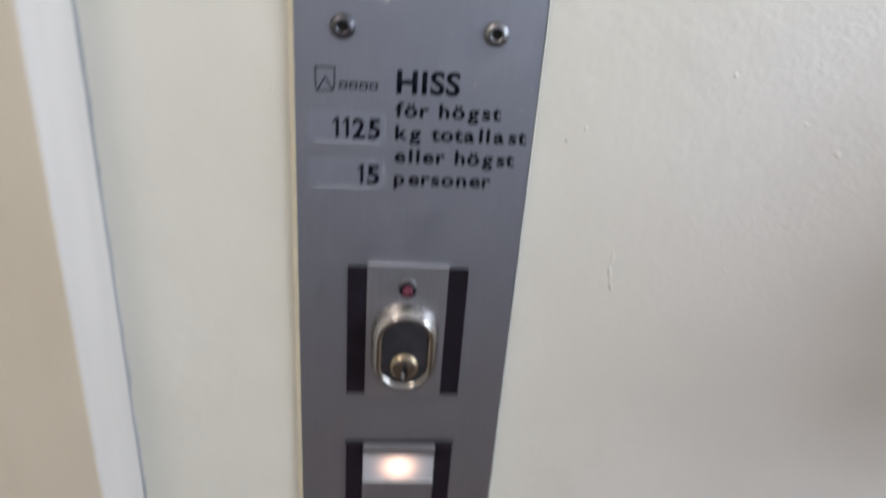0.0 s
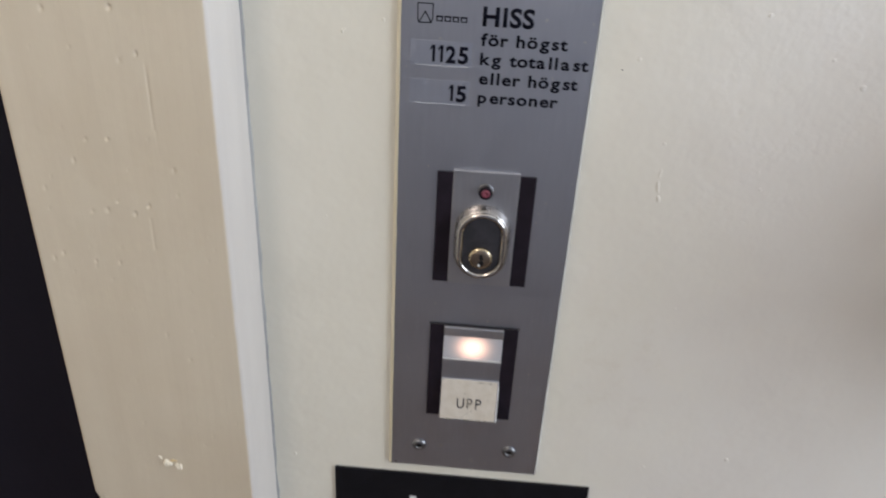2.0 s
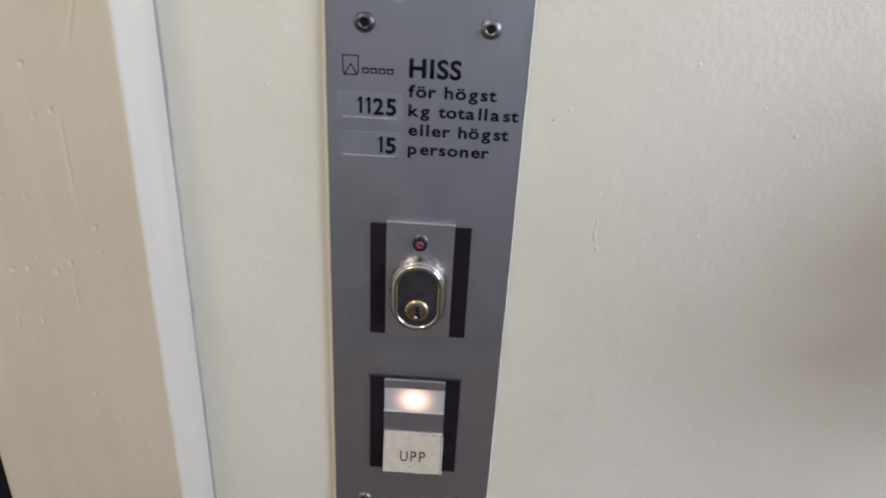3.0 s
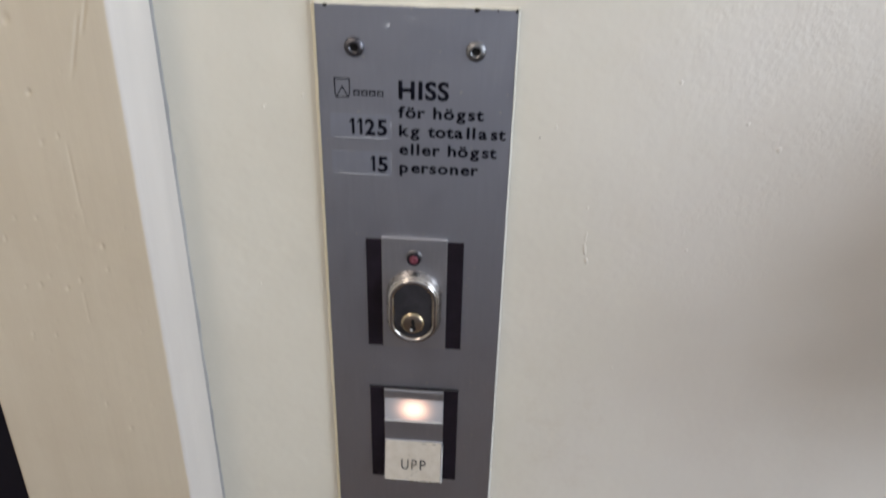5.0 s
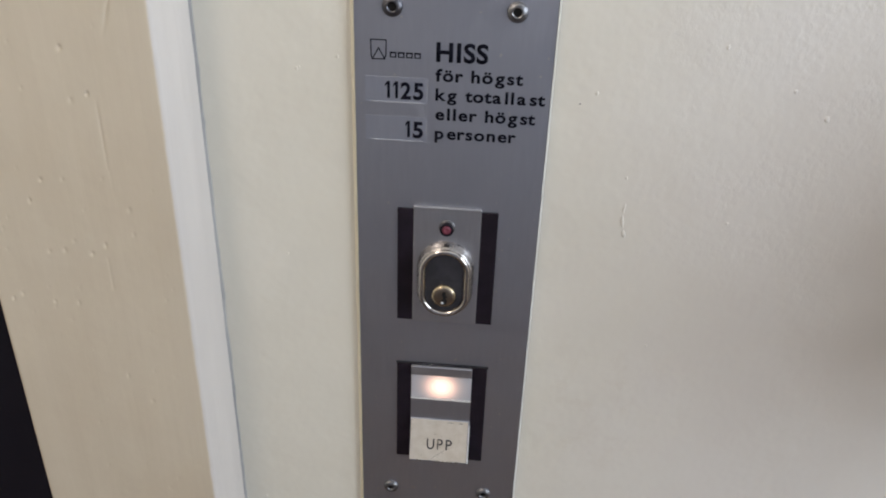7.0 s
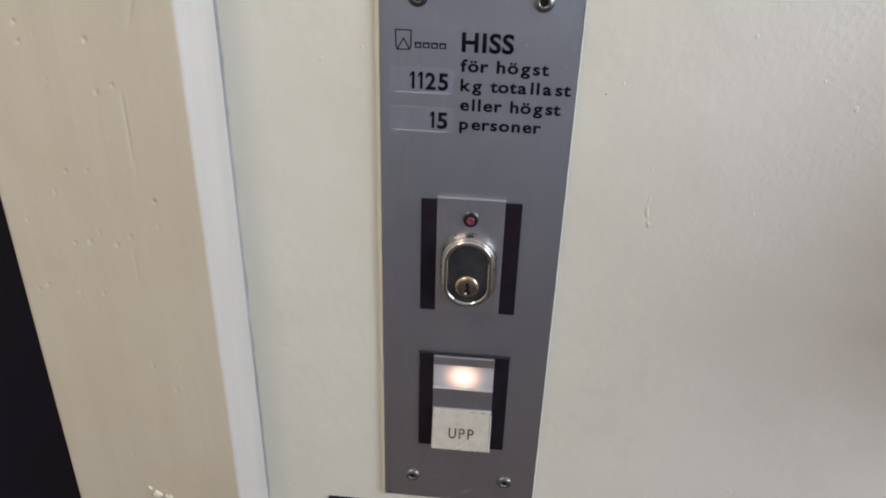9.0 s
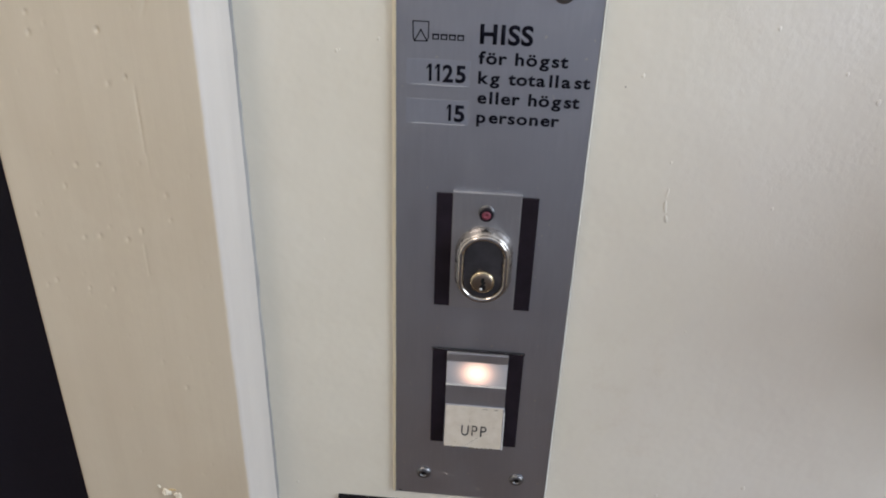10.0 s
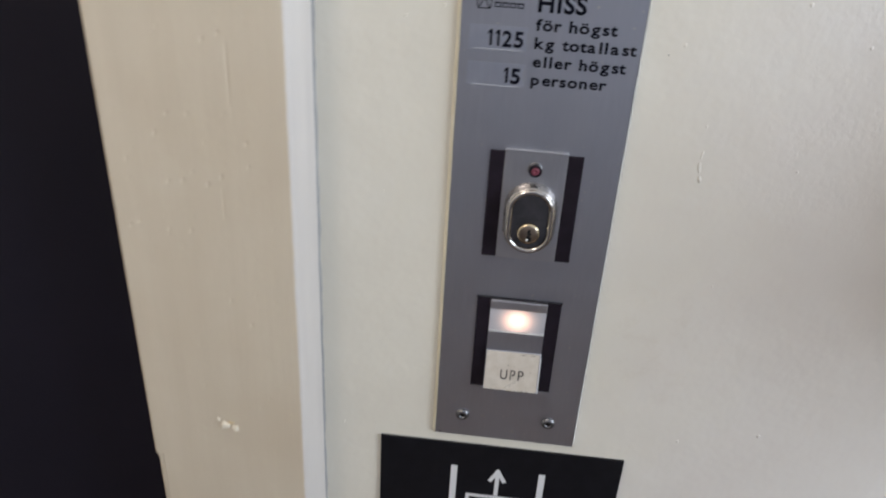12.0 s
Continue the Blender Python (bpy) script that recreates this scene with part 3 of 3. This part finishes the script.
spaced_writing("HISS", ((-8.8, -0.9), (2.0, 3.9), (6.0, 11.6), (13.0, 18.6)), 1.3968, 0.0106, 0.030, 0.99)
for body, base, cells in (
        ("förhögst", 1.3857, ((-9.0, -6.4), (-5.0, -0.1), (2.3, 5.0), (10.7, 14.6), (16.7, 21.7), (23.8, 28.4), (30.4, 33.7), (35.2, 38.3))),
        ("kgtotallast", 1.3747, ((-8.5, -4.2), (-2.6, 2.4), (8.0, 10.8), (12.2, 17.1), (18.5, 21.6), (22.8, 27.3), (29.8, 31.1), (33.1, 34.4), (36.5, 41.2), (43.6, 47.1), (48.2, 51.3))),
        ("ellerhögst", 1.3634, ((-8.9, -4.2), (-2.3, -1.0), (1.1, 2.4), (4.2, 9.0), (11.1, 13.7), (19.4, 23.5), (25.3, 30.2), (32.1, 37.1), (39.1, 42.6), (43.7, 46.6))),
        ("personer", 1.3521, ((-8.9, -4.2), (-2.0, 2.8), (4.7, 7.3), (8.9, 12.2), (13.8, 19.0), (21.0, 25.0), (27.2, 31.7), (33.6, 36.5)))):
    spaced_writing(body, cells, base, 0.0070, 0.027, 1.16)


def label_strip(x0, x1, z0, z1, body, tx0, tx1):
    strip = part("number_label", box(x0, x1, FACE - 0.00012, FACE, z0, z1, 0.00004, 1), CLEAR, panel, "clear film number label")
    for a, b, c, d in ((x0 + 0.003, x1 - 0.002, z0, z0 + 0.0004), (x1 - 0.0003, x1, z0 + 0.004, z1 - 0.003)):
        part("film_edge", box(a, b, FACE - 0.00024, FACE - 0.00012, c, d), FILM_EDGE, strip)
    base, cap, wide = z0 + 0.0024, 0.0097, tx1 - tx0
    cells = {"1125": ((0, 0.13), (0.21, 0.34), (0.41, 0.68), (0.74, 1)), "15": ((0, 0.26), (0.42, 1))}[body]
    made = []
    for figure, (a, b) in zip(body, cells):
        a, b = tx0 + a * wide, tx0 + b * wide
        made.append(one(a, b, base, cap) if figure == "1" else glyphs(figure, a, b, base, cap, 0.03, 1.0))
    raised_writing(made, lambda x, z: ((x, FACE - 0.00015, z), (0, -1, 0)), strip, INK)


label_strip(-0.0490, -0.0138, 1.3722, 1.3867, "1125", -0.0378, -0.0161)
label_strip(-0.0490, -0.0138, 1.3496, 1.3641, "15", -0.0261, -0.0159)

# maker's mark: a small shield with a peak, and four plain bars
ring = [(-0.0456, 1.4069), (-0.0371, 1.4069), (-0.0372, 1.3985), (-0.0379, 1.3965), (-0.0447, 1.3963), (-0.0454, 1.3984)]
peak = [(-0.0447, 1.3963), (-0.0413, 1.4025), (-0.0379, 1.3965)]
bm = bmesh.new()
for n, (a, b) in enumerate(list(zip(ring, ring[1:] + ring[:1])) + list(zip(peak, peak[1:]))):
    stroke(bm, a, b, 0.00062, FACE, FACE - 0.0001 - 0.00001 * n)
part("maker_mark", bm, INK, panel, "thin outlined maker's shield")
for n in range(4):
    x = -0.0352 + 0.0045 * n
    bm = bmesh.new()
    stroke(bm, (x + 0.0005, 1.4002), (x + 0.0034, 1.4002), 0.0009, FACE, FACE - 0.0001)
    stroke(bm, (x + 0.0005, 1.4002), (x + 0.0005, 1.3978), 0.0007, FACE, FACE - 0.00011)
    stroke(bm, (x + 0.0034, 1.4002), (x + 0.0034, 1.3978), 0.0007, FACE, FACE - 0.00012)
    stroke(bm, (x + 0.0005, 1.3978), (x + 0.0034, 1.3978), 0.0006, FACE, FACE - 0.0001)
    part("maker_bar", bm, INK, panel)

# key switch module
switch = part("key_switch", box(-0.0302, 0.0305, FACE - 0.0013, FACE, 1.2285, 1.3072, 0.0002, 1), BLACK, panel, "black backing of the key switch")
CY = FACE - 0.0016
part("centre_plate", box(-0.0205, 0.0205, CY, FACE - 0.0002, 1.2279, 1.3093, 0.0005), CENTRE, switch, "satin aluminium strip")
part("top_lip", box(-0.0203, 0.0203, CY - 0.0006, CY + 0.0004, 1.3073, 1.3091, 0.0003), CENTRE, switch)
LZ = 1.2964
part("indicator_bezel", oval(0, CY, LZ, [(0.0049, 0), (0.0049, 0.0010), (0.0046, 0.0015), (0.0040, 0.0015)], steps=32), STEEL, switch, "steel bezel of a small lamp", True)
part("indicator_barrel", oval(0, CY - 0.0012, LZ, [(0.0042, 0), (0.0042, 0.0028), (0.0039, 0.0032), (0.0030, 0.0032), (0.0027, 0.0026)], steps=28), BLACK, switch, "black lamp barrel")
part("indicator_lens", oval(0, CY - 0.0037, LZ, [(0.0028, 0), (0.0027, 0.0005), (0.0020, 0.0009), (0.0010, 0.0009), (0.0008, 0.0006)], steps=24), RED, switch, "unlit red lamp lens", True)

CZ, ST = 1.2612, 0.0080
flank = [(0.0177, 0), (0.0177, 0.0012), (0.0174, 0.0032), (0.0169, 0.0050), (0.0162, 0.0064), (0.0155, 0.0070), (0.0148, 0.0070)]
part("lock_collar", oval(0, CY, CZ, flank, ST, 72), COLLAR, switch, "satin chrome oval collar", True)
rim = [(0.0157, 0.0062), (0.0157, 0.0072), (0.0153, 0.0081), (0.0146, 0.0087), (0.0137, 0.0089), (0.0128, 0.0086), (0.0121, 0.0078), (0.0117, 0.0066), (0.0115, 0.0050)]
part("lock_rim", oval(0, CY, CZ, rim, ST, 72), CHROME, switch, "polished chrome rim", True)
part("lock_face", oval(0, CY - 0.0055, CZ, [(0.0118, 0), (0.0118, 0.0017), (0.0114, 0.0019)], ST, 56), LOCK_BLACK, switch, "glossy black lock face")
bm = bmesh.new()
for n in range(4):
    stroke(bm, (-0.0056 + 0.003 * n, 1.2630), (-0.0040 + 0.003 * n, 1.2630), 0.0018, CY - 0.0073, CY - 0.0076)
part("maker_bar", bm, LOCK_BLACK, switch, "faint embossed bars")
KZ = 1.2530
part("lock_core", oval(0, CY - 0.0055, KZ, [(0.0077, 0), (0.0076, 0.0026), (0.0073, 0.0034), (0.0068, 0.0040), (0.0063, 0.0041)], steps=40), BRASS, switch, "brass lock cylinder nose", True)
part("lock_plug", oval(0, CY - 0.0093, KZ, [(0.0063, 0), (0.0063, 0.0002), (0.0058, 0.0005), (0.0040, 0.0008), (0.0015, 0.0009)], steps=36), BRONZE, switch, "brushed brass plug", True)
slot = [(-0.7, 3.0), (0.6, 3.0), (0.6, 1.4), (1.4, 0.7), (0.5, -0.1), (1.4, -1.2), (1.1, -3.0), (-1.2, -3.5), (-1.3, -1.1), (-0.4, 0.0), (-1.0, 1.2)]
bm = outline([(0.0004 + 0.0014 * x, KZ - 0.0004 + 0.0014 * z) for x, z in slot], CY - 0.0097, CY - 0.01025)
part("keyhole", bm, HOLE, switch)
part("key_pin", oval(-0.0007, CY - 0.0102, KZ - 0.0040, [(0.0009, 0), (0.0009, 0.0002), (0.0005, 0.0004)], steps=10), BRIGHT, switch, "bright pin in the keyhole", True)

# call button module
button = part("call_button", box(-0.0300, 0.0302, FACE - 0.0013, FACE, 1.1133, 1.1938, 0.0002, 1), BLACK, panel, "black backing of the call button")
part("top_edge", box(-0.0306, 0.0308, FACE - 0.0019, FACE, 1.1936, 1.1947, 0.0004), BLACK_EDGE, button, "shiny black upper edge")
part("top_lip", box(-0.0204, 0.0204, CY - 0.0014, FACE - 0.0002, 1.1857, 1.1932, 0.0009), CENTRE, button, "aluminium lip over the lamp window")
part("lamp_window", box(-0.0203, 0.0203, CY, FACE - 0.0002, 1.1666, 1.1857, 0.0003), GLOW, button, "glowing white lamp window")
# the ridge's bright line is put into its pale colour
part("ridge", box(-0.0204, 0.0204, CY - 0.0015, FACE - 0.0002, 1.1655, 1.1666, 0.0004), TOPLIT, button)
part("web", box(-0.0204, 0.0204, CY, FACE - 0.0002, 1.1432, 1.1655, 0.0003), PLATE, button)
TOPZ, LOWZ, TOPY, LOWY = 1.1484, 1.1166, CY - 0.0012, CY - 0.0078
bm = bmesh.new()
sides = []
for x in (-0.0203, 0.0207):
    sides.append([bm.verts.new(c) for c in ((x, FACE - 0.0002, TOPZ), (x, TOPY, TOPZ), (x, LOWY, LOWZ), (x, FACE - 0.0002, LOWZ))])
bm.faces.new(sides[0])
bm.faces.new(sides[1])
for n in range(4):
    m = (n + 1) % 4
    bm.faces.new((sides[0][n], sides[0][m], sides[1][m], sides[1][n]))
bmesh.ops.bevel(bm, geom=list(bm.edges), offset=0.0005, segments=2, profile=0.5, affect="EDGES")
paddle = part("push_paddle", bm, PLATE, button, "aluminium wedge push paddle")
slope = Vector((0, LOWY - TOPY, LOWZ - TOPZ))
out = Vector((0, slope.z, -slope.y)).normalized()


def on_paddle(x, s, lift=0.00045):
    """A point on the paddle's slanting front, s metres down from its top."""
    return Vector((x, TOPY, TOPZ)) + slope.normalized() * s + out * lift


bm = bmesh.new()
rows = []
rng = random.Random(12)
for n in range(61):
    x = -0.0197 + 0.0394 * n / 60
    end = slope.length - 0.0006 - 0.0010 * abs(noise.noise((n * 0.21, 3, 1))) - 0.0004 * rng.random()
    rows.append([bm.verts.new(on_paddle(x, s, h)) for s, h in ((-0.0003 + 0.0002 * rng.random(), 0.0001), (0.0005, 0.0004), (end - 0.0004, 0.0004), (end, 0.0001))])
for a, b in zip(rows, rows[1:]):
    for k in range(3):
        bm.faces.new((a[k], a[k + 1], b[k + 1], b[k]))
part("legend_tape", bm, TAPE, button, "yellowed worn tape with ragged lower edge")
figures = [glyphs(c, a, b, 0.0, 0.0086, 0.0, 1.0) for c, (a, b) in zip("UPP", ((-0.0082, -0.0031), (-0.0010, 0.0029), (0.0050, 0.0092)))]
raised_writing(figures, lambda x, z: (on_paddle(x, 0.0223 - z), out), button, INK_GREY)

# near-white strip for the window's highlight on the paddle's edge, and grime under the tape's ragged end
bm = bmesh.new()
rows = []
for n in range(21):
    d = 0.0020 + (slope.length - 0.0024) * n / 20
    w = 0.00035 + 0.00025 * abs(noise.noise((n * 0.4, 7, 2)))
    rows.append([bm.verts.new(on_paddle(0.0209 - k, d, h)) for k, h in ((0.0004 + w, 0.0004), (0.0003 + w, 0.0006), (0.0, 0.0001))])
for a, b in zip(rows, rows[1:]):
    for k in (0, 1):
        bm.faces.new((a[k], a[k + 1], b[k + 1], b[k]))
part("edge_glint", bm, BRIGHT, button, "window highlight along the metal edge, put in as a bright strip", True)
rng = random.Random(9)
for n in range(9):
    x, w = rng.uniform(-0.018, 0.017), rng.uniform(0.0008, 0.0024)
    bm = bmesh.new()
    pts = ragged(x, slope.length - 0.0006 - 0.0004 * rng.random(), w, 0.0006, 60 + n, 10, 0.5)
    bm.faces.new([bm.verts.new(on_paddle(a, b, 0.0005)) for a, b in pts])
    part("grime", bm, GRIME, button, "dark grime under the tape")
for x, w in ((0.008, 0.0030), (0.0150, 0.0024)):
    bm = bmesh.new()
    bm.faces.new([bm.verts.new(on_paddle(a, b, 0.00055)) for a, b in ragged(x, 0.0011, w, 0.0004, 80 + int(1000 * x), 12, 0.6)])
    part("grime", bm, GRIME, button)

bm = bmesh.new()
crease = [(-0.0050 + 0.0011 * n + 0.0004 * noise.noise((n * 0.8, 4, 4)), 0.0300 - 0.0009 * n - 0.0005 * noise.noise((n * 0.7, 1, 9))) for n in range(9)]
lines = [[bm.verts.new(on_paddle(x + d, z, 0.0006)) for d in (-0.00018, 0.00018)] for x, z in crease]
for a, b in zip(lines, lines[1:]):
    bm.faces.new((a[0], a[1], b[1], b[0]))
part("crease", bm, GRIME, button, "fine dark crease in the tape")
# scuffs that have worn the middle letter
bm = bmesh.new()
rng = random.Random(4)
for n in range(34):
    x, d = rng.uniform(-0.0024, 0.0030), rng.uniform(0.0142, 0.0218)
    w, h, lean = rng.uniform(0.0005, 0.0014), rng.uniform(0.0003, 0.0007), rng.uniform(-0.0006, 0.0006)
    bm.faces.new([bm.verts.new(on_paddle(x + a, d + b, 0.0008)) for a, b in ((0, 0), (w, 0.2 * h), (w + lean, h), (lean, 0.8 * h))])
part("scuff", bm, TAPE, button)

# ---- lift sign under the panel ----
sign = tagged(new("lift_sign"), "black laminated lift sign with white arrow pictogram", "sign")
SY, S_TOP, S_LOW = -0.002, 1.0493, 0.850
part("board", box(-0.0988, 0.0980, SY, 0.0004, S_LOW, S_TOP, 0.0004), SIGN_BLACK, sign)
for a, b in ((-0.0398, -0.0345), (0.0325, 0.0378)):
    part("guide_bar", box(a, b, SY - 0.0002, SY, S_LOW + 0.02, 1.0252), SIGN_WHITE, sign, "white printed bar")
bm = bmesh.new()
stroke(bm, (-0.0010, 1.0225), (-0.0010, 0.9975), 0.0034, SY, SY - 0.00020)
stroke(bm, (-0.0010, 1.0232), (-0.0064, 1.0130), 0.0034, SY, SY - 0.00021)
stroke(bm, (-0.0010, 1.0232), (0.0044, 1.0130), 0.0034, SY, SY - 0.00022)
part("arrow", bm, SIGN_WHITE, sign, "white printed upward arrow")
bm = bmesh.new()
car = [(-0.0245, 0.9935), (0.0225, 0.9935), (0.0225, 0.895), (-0.0245, 0.895)]
for n in range(4):
    stroke(bm, car[n], car[(n + 1) % 4], 0.0030, SY, SY - 0.00020 - 0.00001 * n)
part("car_outline", bm, SIGN_WHITE, sign, "white printed lift car outline")
